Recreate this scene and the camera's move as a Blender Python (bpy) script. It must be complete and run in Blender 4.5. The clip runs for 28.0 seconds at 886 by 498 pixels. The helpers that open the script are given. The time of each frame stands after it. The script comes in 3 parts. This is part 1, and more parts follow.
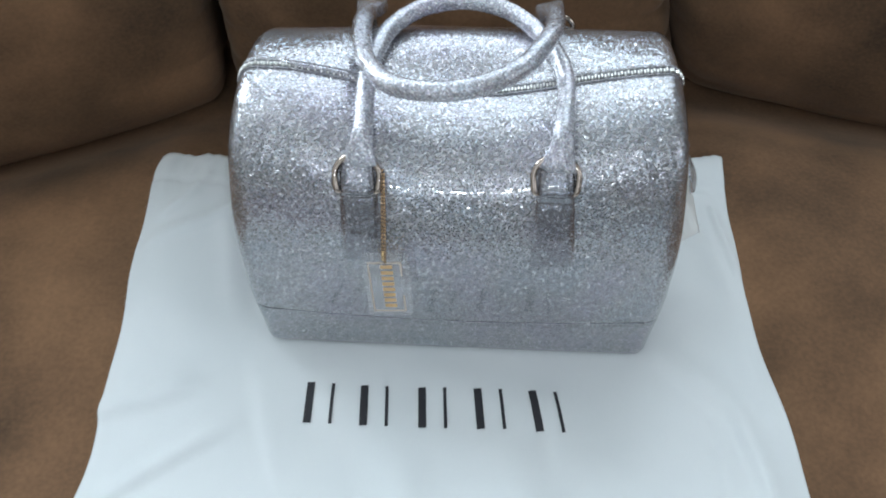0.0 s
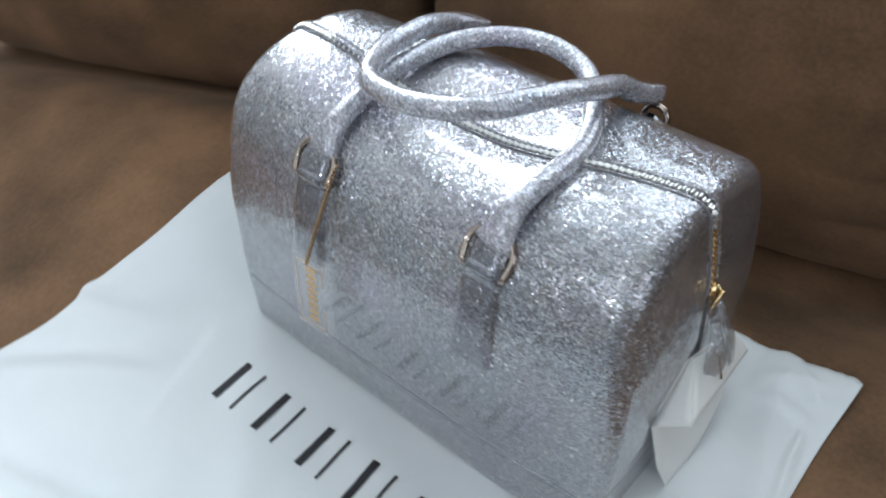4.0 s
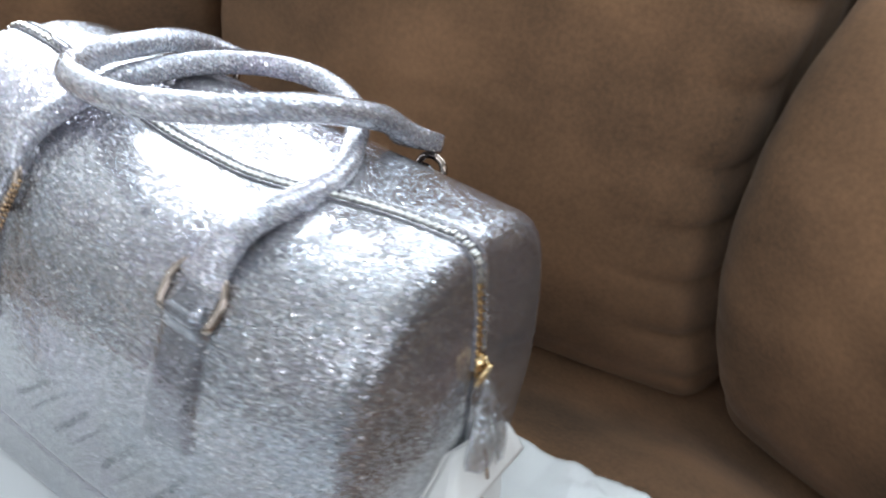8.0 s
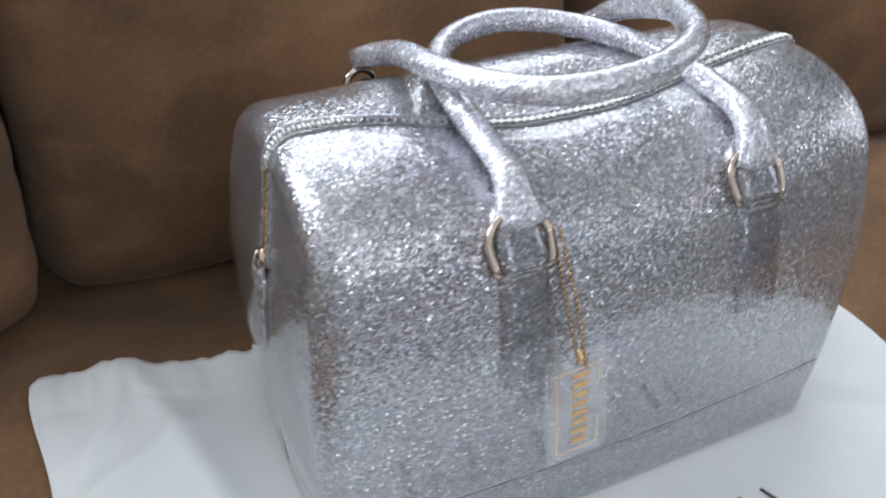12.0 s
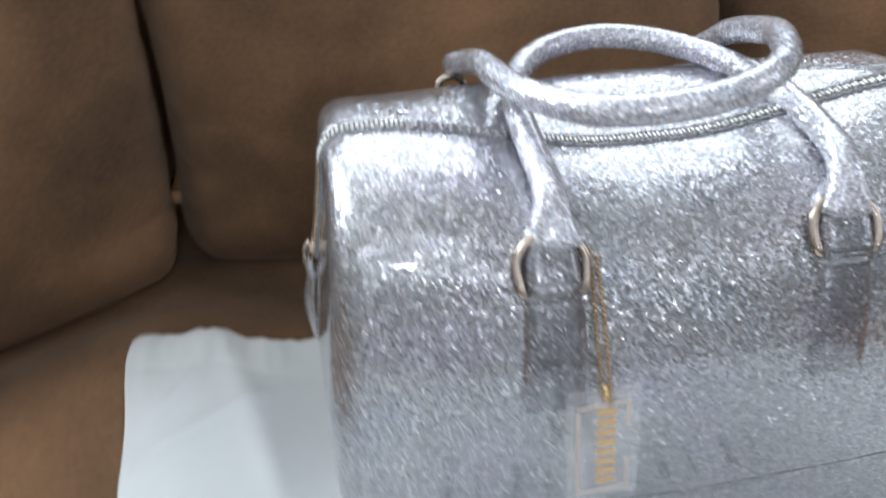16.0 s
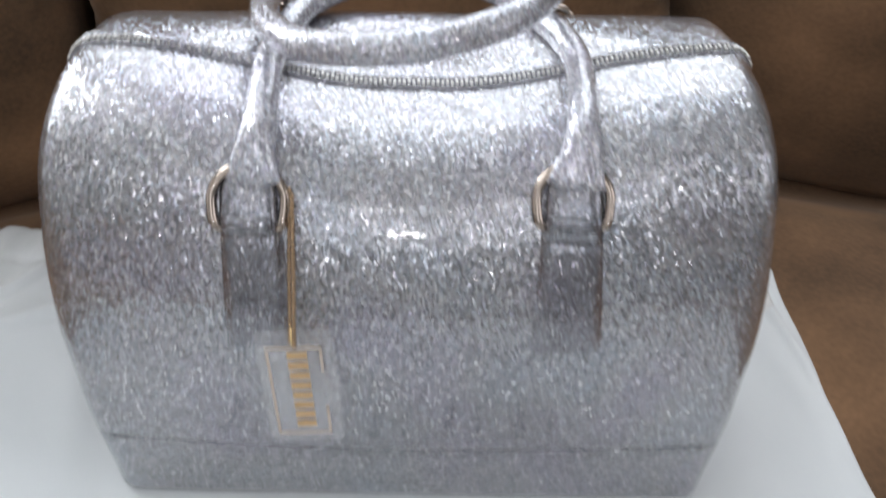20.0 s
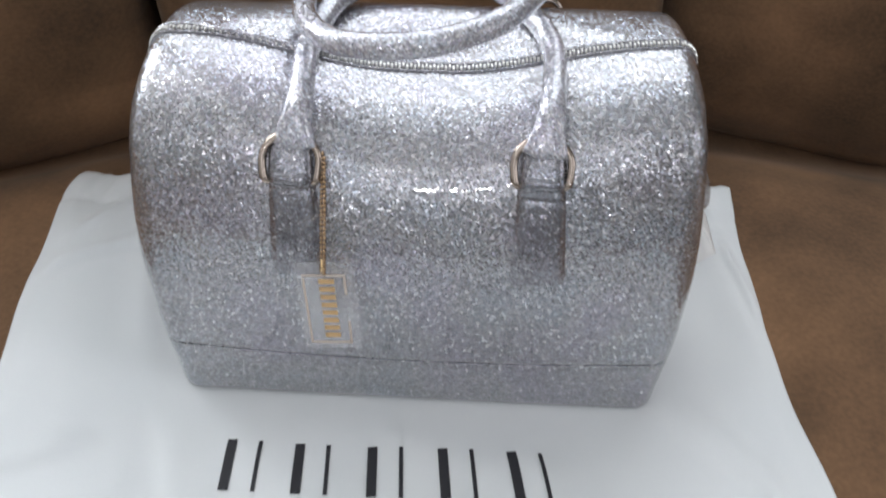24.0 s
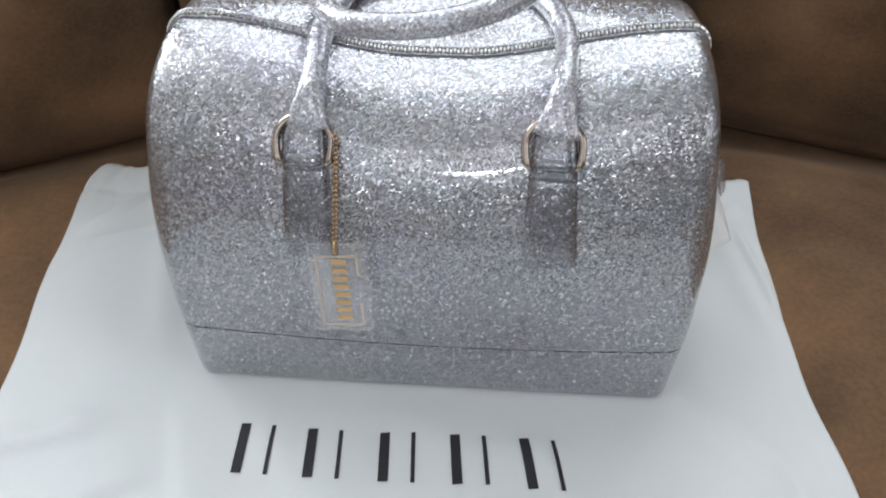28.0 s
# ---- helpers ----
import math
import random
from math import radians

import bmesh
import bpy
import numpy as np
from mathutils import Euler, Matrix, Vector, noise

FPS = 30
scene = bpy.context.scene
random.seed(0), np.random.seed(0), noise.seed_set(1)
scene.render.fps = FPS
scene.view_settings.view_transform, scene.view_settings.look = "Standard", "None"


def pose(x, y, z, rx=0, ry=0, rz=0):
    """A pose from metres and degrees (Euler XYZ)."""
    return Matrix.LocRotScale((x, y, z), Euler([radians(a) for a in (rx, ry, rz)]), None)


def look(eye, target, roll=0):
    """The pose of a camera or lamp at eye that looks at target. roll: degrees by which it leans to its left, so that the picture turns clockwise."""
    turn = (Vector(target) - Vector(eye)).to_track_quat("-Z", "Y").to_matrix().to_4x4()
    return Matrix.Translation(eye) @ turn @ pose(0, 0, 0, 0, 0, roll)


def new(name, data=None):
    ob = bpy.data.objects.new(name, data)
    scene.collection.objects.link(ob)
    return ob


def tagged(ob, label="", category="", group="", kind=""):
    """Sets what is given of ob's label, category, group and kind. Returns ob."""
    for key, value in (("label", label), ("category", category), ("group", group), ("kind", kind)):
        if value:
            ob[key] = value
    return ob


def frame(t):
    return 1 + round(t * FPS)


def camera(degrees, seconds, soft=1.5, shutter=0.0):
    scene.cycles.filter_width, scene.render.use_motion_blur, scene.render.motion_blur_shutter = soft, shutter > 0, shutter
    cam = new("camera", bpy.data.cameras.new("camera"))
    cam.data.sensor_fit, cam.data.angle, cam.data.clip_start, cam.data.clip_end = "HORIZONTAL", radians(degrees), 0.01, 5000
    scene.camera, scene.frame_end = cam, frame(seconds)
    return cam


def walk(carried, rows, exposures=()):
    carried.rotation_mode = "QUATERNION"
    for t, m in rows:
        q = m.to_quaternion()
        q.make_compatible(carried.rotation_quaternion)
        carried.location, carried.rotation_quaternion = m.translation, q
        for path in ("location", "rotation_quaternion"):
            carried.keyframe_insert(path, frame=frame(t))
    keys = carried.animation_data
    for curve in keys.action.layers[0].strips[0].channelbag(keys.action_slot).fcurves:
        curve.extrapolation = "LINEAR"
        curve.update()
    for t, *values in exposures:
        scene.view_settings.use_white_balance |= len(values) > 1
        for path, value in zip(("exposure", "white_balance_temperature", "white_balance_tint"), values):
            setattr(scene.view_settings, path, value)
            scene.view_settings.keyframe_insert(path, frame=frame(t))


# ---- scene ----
cam = camera(56.9, 28.0, 1.9, 0.7)
PATH = [
    (0, (0.0170, -0.4590, 0.5710), (-0.0570, 0.8411, -0.9470), 0.30),
    (0.5, (0.0170, -0.4330, 0.5490), (-0.0300, 0.8688, -0.9686), 1.50),
    (1, (0.0130, -0.4070, 0.5270), (0.0070, 0.9186, -0.9706), 2.90),
    (1.5, (0.0070, -0.3910, 0.5180), (0.0150, 0.9133, -0.9982), 1.70),
    (2, (0.0030, -0.3860, 0.5140), (0.0040, 0.9059, -1.0128), 1.30),
    (2.5, (0.0150, -0.3910, 0.5200), (-0.0400, 0.9944, -0.9214), 3.30),
    (4.5, (0.3180, -0.2870, 0.4660), (-0.7790, 0.7040, -0.8810), 2.20),
    (5, (0.3400, -0.2500, 0.4320), (-0.8088, 0.7348, -0.8758), 5.30),
    (5.5, (0.3500, -0.2280, 0.3990), (-0.7970, 0.7260, -0.9330), 4.90),
    (6, (0.3660, -0.2080, 0.3810), (-0.9140, 0.6660, -0.8830), 1.50),
    (6.5, (0.3594, -0.1879, 0.3546), (-0.9706, 0.6074, -0.9096), 1.42),
    (7, (0.3678, -0.1809, 0.3543), (-0.9386, 0.6828, -0.8896), 4.26),
    (7.5, (0.3404, -0.1996, 0.3862), (-0.7710, 0.9221, -0.8412), 8.49),
    (8, (0.2720, -0.2583, 0.4041), (-0.4912, 1.2521, -0.6618), 12.74),
    (8.5, (0.2046, -0.3021, 0.4160), (-0.3943, 1.1754, -0.7916), 10.78),
    (9, (0.1414, -0.3383, 0.4107), (-0.2441, 1.2114, -0.7933), 7.79),
    (9.5, (0.0885, -0.3574, 0.4130), (-0.1461, 1.1414, -0.8902), 6.13),
    (10, (0.0295, -0.3686, 0.4123), (-0.0282, 1.1612, -0.8747), 6.74),
    (10.5, (-0.0316, -0.3834, 0.4204), (0.0484, 1.1666, -0.8411), 8.11),
    (11, (-0.1088, -0.3691, 0.4205), (0.2316, 1.1764, -0.8023), 6.18),
    (11.5, (-0.1743, -0.3501, 0.4104), (0.3712, 1.1696, -0.7698), 3.74),
    (12, (-0.2229, -0.3150, 0.3864), (0.5096, 1.1516, -0.7592), 2.48),
    (12.5, (-0.2675, -0.3000, 0.3657), (0.6152, 1.0870, -0.7731), 4.49),
    (14.5, (-0.2772, -0.2131, 0.3347), (0.6754, 1.1176, -0.8151), -2.84),
    (15, (-0.2519, -0.2500, 0.3684), (0.5180, 1.2275, -0.7379), -5.21),
    (15.5, (-0.2016, -0.2889, 0.3932), (0.3572, 1.2786, -0.7162), -3.21),
    (16, (-0.1558, -0.3331, 0.3852), (0.1320, 1.2900, -0.7474), 0.21),
    (16.5, (-0.0945, -0.3848, 0.3556), (0.0492, 1.3062, -0.7026), 3.58),
    (17, (-0.0523, -0.3776, 0.3880), (0.0565, 1.2231, -0.8061), 3.64),
    (17.5, (-0.0248, -0.3821, 0.3752), (0.0568, 1.2590, -0.7650), 3.74),
    (18, (-0.0094, -0.3847, 0.3575), (0.0137, 1.2202, -0.8358), 3.77),
    (18.5, (0.0043, -0.3848, 0.3502), (0.0342, 1.1708, -0.9064), 3.88),
    (19, (0.0110, -0.3850, 0.3470), (0.0570, 1.1529, -0.9308), 3.80),
    (19.5, (0.0057, -0.3784, 0.3520), (0.0878, 1.2165, -0.8520), 3.48),
    (20, (0.0115, -0.3418, 0.3820), (0.0438, 1.2232, -0.8629), 2.67),
    (20.5, (0.0094, -0.2936, 0.4032), (0.0104, 1.2259, -0.8971), 2.02),
    (22.5, (0.0040, -0.3000, 0.4390), (0.0040, 1.1905, -0.8946), 3.00),
    (23, (0.0128, -0.3559, 0.4600), (0.0165, 1.1648, -0.8391), 3.90),
    (23.5, (0.0184, -0.3949, 0.4535), (-0.0091, 1.0977, -0.8774), 2.80),
    (24, (0.0270, -0.4150, 0.4460), (-0.0060, 1.0621, -0.9020), 2.50),
    (24.5, (0.0310, -0.4330, 0.4390), (0.0270, 1.0419, -0.9118), 3.00),
    (25, (0.0340, -0.4320, 0.4420), (0.0150, 1.0869, -0.8590), 2.30),
    (25.5, (0.0340, -0.4350, 0.4450), (0.0090, 1.1183, -0.8146), 2.40),
    (26, (0.0310, -0.4340, 0.4440), (-0.0040, 1.1441, -0.7842), 2.80),
    (26.5, (0.0320, -0.4350, 0.4400), (-0.0240, 1.1198, -0.8168), 2.20),
    (27, (0.0350, -0.4310, 0.4340), (0.0150, 1.0911, -0.8632), 2.50),
    (27.5, (0.0340, -0.4280, 0.4360), (-0.0170, 1.0850, -0.8710), 1.70),
    (28, (0.0350, -0.4270, 0.4340), (-0.0590, 1.0682, -0.8910), 1.20),
]
LIGHTNESS = [(0, -0.32, 6350, 10), (2.5, -0.27, 6450, 11), (5, -0.32, 6400, 13), (7, -0.32, 6400, 13), (8, 0.18, 6500, 14), (10, -0.12, 6900, 20), (12, -0.02, 6650, 17), (16, 0.08, 6600, 14), (18, -0.09, 6600, 14), (20, -0.23, 6900, 18), (25, -0.28, 6900, 18), (28, -0.28, 6900, 16)]
walk(cam, [(t, look(eye, target, roll)) for t, eye, target, roll in PATH], LIGHTNESS)

# ---- world and light ----
world = bpy.data.worlds.new("world")
scene.world = world
world.use_nodes = True
wn = world.node_tree
sky = wn.nodes.new("ShaderNodeTexSky")
sky.sky_type, sky.sun_disc = "NISHITA", False
sky.sun_elevation, sky.sun_rotation = radians(40), radians(250)
wn.links.new(sky.outputs[0], wn.nodes["Background"].inputs[0])
wn.nodes["Background"].inputs[1].default_value = 0.1


def area_lamp(name, m, w, h, power, colour):
    d = bpy.data.lights.new(name, "AREA")
    d.shape, d.size, d.size_y, d.energy, d.color = "RECTANGLE", w, h, power, colour
    ob = new(name, d)
    ob.matrix_world = m
    return ob


area_lamp("window_light_north", look((-1.78, 0.985, 1.28), (-1.78, -1, 1.28)), 1.4, 1.7, 115, (0.82, 0.94, 1.0))
# added fill from behind, no known window: lifts the top of the bag
area_lamp("fill_light_back", look((0.10, 0.985, 1.46), (0.10, -1, 1.46)), 1.5, 1.4, 30, (0.82, 0.94, 1.0))
area_lamp("window_light_south", look((0.05, -1.80, 1.30), (0.05, 0, 0.6)), 0.9, 1.80, 10.5, (0.88, 0.96, 1.0))
# weak added fill on the left side; no window is known there
area_lamp("fill_light_west", look((-2.52, -0.9, 1.10), (0.5, -0.9, 1.10)), 1.5, 1.5, 0.6, (0.90, 0.96, 1.0))
# added fill for the bag's right end; no source is known on this side
area_lamp("fill_light_east", look((2.12, -0.8, 1.10), (0, -0.4, 0.6)), 1.2, 1.2, 11, (0.90, 0.96, 1.0))
# tiny added lamp, placed to put the narrow streak on the bag's front
area_lamp("streak_lamp", look((-0.07, -1.76, 0.80), (-0.06, 0, 0.2)), 0.055, 0.05, 2.5, (0.92, 0.97, 1.0))


# ---- materials ----
def mat(name, colour, rough=0.6, metal=0.0):
    m = bpy.data.materials.new(name)
    m.use_nodes = True
    b = m.node_tree.nodes["Principled BSDF"]
    b.inputs["Base Color"].default_value = (*colour, 1)
    b.inputs["Roughness"].default_value = rough
    b.inputs["Metallic"].default_value = metal
    return m


def node(m, kind, **kw):
    n = m.node_tree.nodes.new(kind)
    for k, v in kw.items():
        if k in n.inputs:
            n.inputs[k].default_value = v
    return n


def wire(m, a, b):
    m.node_tree.links.new(a, b)


def ramp(m, fac, stops):
    r = m.node_tree.nodes.new("ShaderNodeValToRGB")
    while len(r.color_ramp.elements) < len(stops):
        r.color_ramp.elements.new(0.5)
    for e, (p, c) in zip(r.color_ramp.elements, stops):
        e.position, e.color = p, (*c, 1)
    wire(m, fac, r.inputs[0])
    return r.outputs[0]


def coords(m):
    return m.node_tree.nodes.new("ShaderNodeTexCoord").outputs["Object"]


def principled(m):
    return m.node_tree.nodes["Principled BSDF"]


def glitter(name, base, flake, sparkle, metal=0.70):
    """Clear plastic filled with silver flakes: cells under a millimetre wide, each tilted its own way and faintly tinted, under a smooth coat."""
    m = mat(name, base, 0.4, metal)
    b, co = principled(m), coords(m)
    v = node(m, "ShaderNodeTexVoronoi", Scale=1 / flake)
    wire(m, co, v.inputs["Vector"])
    cloud = node(m, "ShaderNodeTexNoise", Scale=220.0, Detail=3.0)
    wire(m, co, cloud.inputs["Vector"])
    sep = node(m, "ShaderNodeSeparateColor")
    wire(m, v.outputs["Color"], sep.inputs[0])

    def times(colour, other, amount):
        mix = node(m, "ShaderNodeMix")
        mix.data_type, mix.blend_type = "RGBA", "MULTIPLY"
        mix.inputs[0].default_value = amount
        wire(m, colour, mix.inputs[6])
        wire(m, other, mix.inputs[7])
        return mix.outputs[2]

    tone = ramp(m, sep.outputs[0], [(0.0, [c * 0.58 for c in base]), (0.5, base), (0.9, [min(1, c * 1.32) for c in base]), (1.0, [min(1, c * 1.8) for c in base])])
    tone = times(tone, ramp(m, cloud.outputs[0], [(0.3, (0.6, 0.6, 0.62)), (0.7, (1, 1, 1))]), 0.6)
    tone = times(tone, ramp(m, sep.outputs[2], [(0.0, (0.86, 0.97, 1.0)), (0.4, (1, 1, 1)), (0.7, (1.0, 0.97, 0.90)), (1.0, (0.93, 0.88, 1.0))]), 1.0)
    # broad tint patches painted in for colours reflected from the surroundings
    drift = node(m, "ShaderNodeTexNoise", Scale=16.0, Detail=2.0)
    wire(m, co, drift.inputs["Vector"])
    tone = times(tone, ramp(m, drift.outputs[0], [(0.33, (0.93, 0.98, 1.0)), (0.5, (1, 1, 0.98)), (0.67, (0.98, 0.95, 1.0))]), 1.0)

    def scaled(value, factor, plus):
        f = node(m, "ShaderNodeMath")
        f.operation = "MULTIPLY_ADD"
        wire(m, value, f.inputs[0])
        f.inputs[1].default_value, f.inputs[2].default_value = factor, plus
        return f.outputs[0]

    # a few flakes are smoother and lean further than the rest
    few = node(m, "ShaderNodeMath")
    few.operation = "GREATER_THAN"
    wire(m, sep.outputs[1], few.inputs[0])
    few.inputs[1].default_value = 0.978
    wire(m, scaled(few.outputs[0], -0.12, 0.24), b.inputs["Roughness"])
    glint = node(m, "ShaderNodeMix")
    glint.data_type = "RGBA"
    wire(m, few.outputs[0], glint.inputs[0])
    wire(m, tone, glint.inputs[6])
    glint.inputs[7].default_value = (0.93, 0.93, 0.95, 1)
    wire(m, glint.outputs[2], b.inputs["Base Color"])
    sub = node(m, "ShaderNodeVectorMath")
    sub.operation = "SUBTRACT"
    sub.inputs[1].default_value = (0.5, 0.5, 0.5)
    chance = node(m, "ShaderNodeTexWhiteNoise")
    wire(m, v.outputs["Position"], chance.inputs["Vector"])
    wire(m, chance.outputs["Color"], sub.inputs[0])
    lean = node(m, "ShaderNodeVectorMath")
    lean.operation = "SCALE"
    wire(m, sub.outputs[0], lean.inputs[0])
    wire(m, scaled(few.outputs[0], -0.08, sparkle), lean.inputs["Scale"])
    geo = node(m, "ShaderNodeNewGeometry")
    add = node(m, "ShaderNodeVectorMath")
    wire(m, geo.outputs["Normal"], add.inputs[0])
    wire(m, lean.outputs[0], add.inputs[1])
    nor = node(m, "ShaderNodeVectorMath")
    nor.operation = "NORMALIZE"
    wire(m, add.outputs[0], nor.inputs[0])
    wire(m, nor.outputs[0], b.inputs["Normal"])
    # the moulded surface: clear, with a slight orange peel
    b.inputs["Coat Weight"].default_value = 1.0
    b.inputs["Coat Roughness"].default_value = 0.03
    b.inputs["Coat IOR"].default_value = 1.54
    peel = node(m, "ShaderNodeTexNoise", Scale=780.0, Detail=1.0)
    wire(m, co, peel.inputs["Vector"])
    cb = node(m, "ShaderNodeBump", Strength=1.0, Distance=0.000035)
    wire(m, peel.outputs[0], cb.inputs["Height"])
    wire(m, cb.outputs[0], b.inputs["Coat Normal"])
    return m


def fabric(name, low, high, scale, bump, rough=0.9, sheen=0.3):
    m = mat(name, high, rough)
    b, co = principled(m), coords(m)
    big = node(m, "ShaderNodeTexNoise", Scale=7.0, Detail=4.0)
    fine = node(m, "ShaderNodeTexNoise", Scale=scale, Detail=3.0)
    wire(m, co, big.inputs["Vector"])
    wire(m, co, fine.inputs["Vector"])
    mix = node(m, "ShaderNodeMath")
    mix.operation = "MULTIPLY_ADD"
    wire(m, fine.outputs[0], mix.inputs[0])
    mix.inputs[1].default_value = 0.22
    wire(m, big.outputs[0], mix.inputs[2])
    wire(m, ramp(m, mix.outputs[0], [(0.38, low), (0.86, high)]), b.inputs["Base Color"])
    bp = node(m, "ShaderNodeBump", Strength=bump, Distance=0.0006)
    wire(m, fine.outputs[0], bp.inputs["Height"])
    wire(m, bp.outputs[0], b.inputs["Normal"])
    b.inputs["Sheen Weight"].default_value = sheen
    return m


SILVER = glitter("silver_glitter_plastic", (0.405, 0.402, 0.432), 0.00095, 0.48)
CLEAR = glitter("clear_glitter_plastic", (0.56, 0.555, 0.615), 0.00095, 0.55, 0.45)
SUEDE = fabric("brown_microsuede", (0.050, 0.0280, 0.0138), (0.290, 0.155, 0.078), 260.0, 0.22, 0.95, 0.14)
principled(SUEDE).inputs["Sheen Tint"].default_value = (1.0, 0.74, 0.54, 1)
LINEN = fabric("white_cotton", (0.68, 0.715, 0.725), (0.75, 0.775, 0.78), 900.0, 0.2, 0.9, 0.1)
INK = mat("black_ink", (0.02, 0.02, 0.025), 0.7)
STRAP = glitter("strap_glitter_plastic", (0.26, 0.255, 0.285), 0.00085, 0.34)
PULL = glitter("pull_glitter_plastic", (0.58, 0.58, 0.61), 0.0013, 0.50)
principled(PULL).inputs["Alpha"].default_value = 0.48
GOLD = mat("pale_gold_metal", (0.83, 0.62, 0.34), 0.22, 1.0)
TEETH = mat("zip_teeth_metal", (0.72, 0.71, 0.68), 0.34, 1.0)
CHROME = mat("champagne_metal", (0.42, 0.35, 0.30), 0.08, 1.0)
CHAIN = mat("chain_metal", (0.38, 0.26, 0.16), 0.25, 1.0)
CARD = mat("white_card", (0.78, 0.78, 0.76), 0.55)
# tape grey, darkened to paint in the back lip's shadow behind the teeth
GREY_TAPE = mat("grey_zip_tape", (0.17, 0.17, 0.19), 0.8)
PALE_PRINT = mat("pale_print", (0.56, 0.47, 0.39), 0.5)
GOLD_PRINT = mat("gold_print", (0.62, 0.40, 0.20), 0.3, 0.7)
COPPER_PRINT = mat("copper_print", (0.5, 0.24, 0.09), 0.4, 0.5)
TAGPLASTIC = mat("tag_plastic", (0.97, 0.97, 0.98), 0.04)
principled(TAGPLASTIC).inputs["Alpha"].default_value = 0.09
PLASTER = mat("wall_plaster", (0.32, 0.315, 0.30), 0.9)
CARPET = mat("floor_carpet", (0.15, 0.145, 0.14), 0.95)
CEIL = mat("ceiling_paint", (0.84, 0.84, 0.83), 0.9)


# ---- mesh helpers ----
from mathutils.bvhtree import BVHTree


def part(name, bm, material, parent=None, label="", smooth=True):
    me = bpy.data.meshes.new(name)
    bm.to_mesh(me)
    bm.free()
    for p in me.polygons:
        p.use_smooth = smooth
    me.materials.append(material)
    ob = new(name, me)
    if parent:
        ob.parent = parent
    return tagged(ob, label)


def thing(name, label, category, group="", kind=""):
    return tagged(new(name), label, category, group, kind)


def grid_mesh(rows, closed_u=False):
    """A bmesh from a list of equally long rows of points."""
    bm = bmesh.new()
    vs = [[bm.verts.new(p) for p in r] for r in rows]
    n = len(rows[0])
    for a, b in zip(vs, vs[1:]):
        for i in range(n if closed_u else n - 1):
            j = (i + 1) % n
            bm.faces.new((a[i], a[j], b[j], b[i]))
    return bm, vs


def box_bm(x0, x1, y0, y1, z0, z1):
    bm = bmesh.new()
    bmesh.ops.create_cube(bm, size=1, matrix=Matrix.Translation(((x0 + x1) / 2, (y0 + y1) / 2, (z0 + z1) / 2)) @ Matrix.Diagonal((x1 - x0, y1 - y0, z1 - z0, 1)))
    return bm


def smoothstep(a, b, x):
    t = min(1, max(0, (x - a) / (b - a)))
    return t * t * (3 - 2 * t)


def spline(points, n, closed=False):
    """n points at even steps along a Catmull-Rom curve through the given points."""
    P = [Vector(p) for p in points]
    if closed:
        P = [P[-1]] + P + [P[0], P[1]]
    else:
        P = [2 * P[0] - P[1]] + P + [2 * P[-1] - P[-2]]
    out = []
    for i in range(1, len(P) - 2):
        for k in range(24):
            t = k / 24
            a, b, c, d = P[i - 1 : i + 3]
            out.append(0.5 * (2 * b + (c - a) * t + (2 * a - 5 * b + 4 * c - d) * t * t + (3 * b - a - 3 * c + d) * t ** 3))
    out.append(P[-2].copy())
    lens = [0]
    for p, q in zip(out, out[1:]):
        lens.append(lens[-1] + (q - p).length)
    res, k = [], 0
    m = n if closed else n - 1
    for i in range(n):
        want = lens[-1] * i / m
        while k < len(lens) - 2 and lens[k + 1] < want:
            k += 1
        f = (want - lens[k]) / max(1e-9, lens[k + 1] - lens[k])
        res.append(out[k].lerp(out[k + 1], min(1, f)))
    return res


def tube(path, radii, sides=14, flat=None, up=Vector((0, 0, 1)), caps=True, closed=False, square=None):
    """A tube along a path; radii: one or a list; flat: factor (or list) that thins it along its second axis."""
    n = len(path)
    radii = radii if isinstance(radii, (list, tuple)) else [radii] * n
    flat = flat if isinstance(flat, (list, tuple)) else [flat or 1.0] * n
    square = square or [1.0] * n

    def bend(v, e):
        return math.copysign(abs(v) ** e, v)

    rows, prev = [], None
    for i, p in enumerate(path):
        if closed:
            d = (path[(i + 1) % n] - path[i - 1]).normalized()
        else:
            d = (path[min(n - 1, i + 1)] - path[max(0, i - 1)]).normalized()
        s = prev - d * prev.dot(d) if prev is not None else d.cross(up)
        if s.length < 1e-6:
            s = d.orthogonal()
        s.normalize()
        prev = s
        w = s.cross(d)
        rows.append([p + radii[i] * (bend(math.cos(a), square[i]) * s + flat[i] * bend(math.sin(a), square[i]) * w) for a in (2 * math.pi * k / sides for k in range(sides))])
    if closed:
        rows.append(rows[0])
        bm, vs = grid_mesh(rows, True)
        bmesh.ops.remove_doubles(bm, verts=bm.verts, dist=1e-6)
    else:
        bm, vs = grid_mesh(rows, True)
        if caps:
            bm.faces.new(vs[0])
            bm.faces.new(vs[-1][::-1])
    bmesh.ops.recalc_face_normals(bm, faces=bm.faces)
    return bm


# ---- the room ----
RX0, RX1, RY0, RY1, RZ0, RZ1 = -2.6, 2.2, -1.9, 0.92, -0.47, 2.25


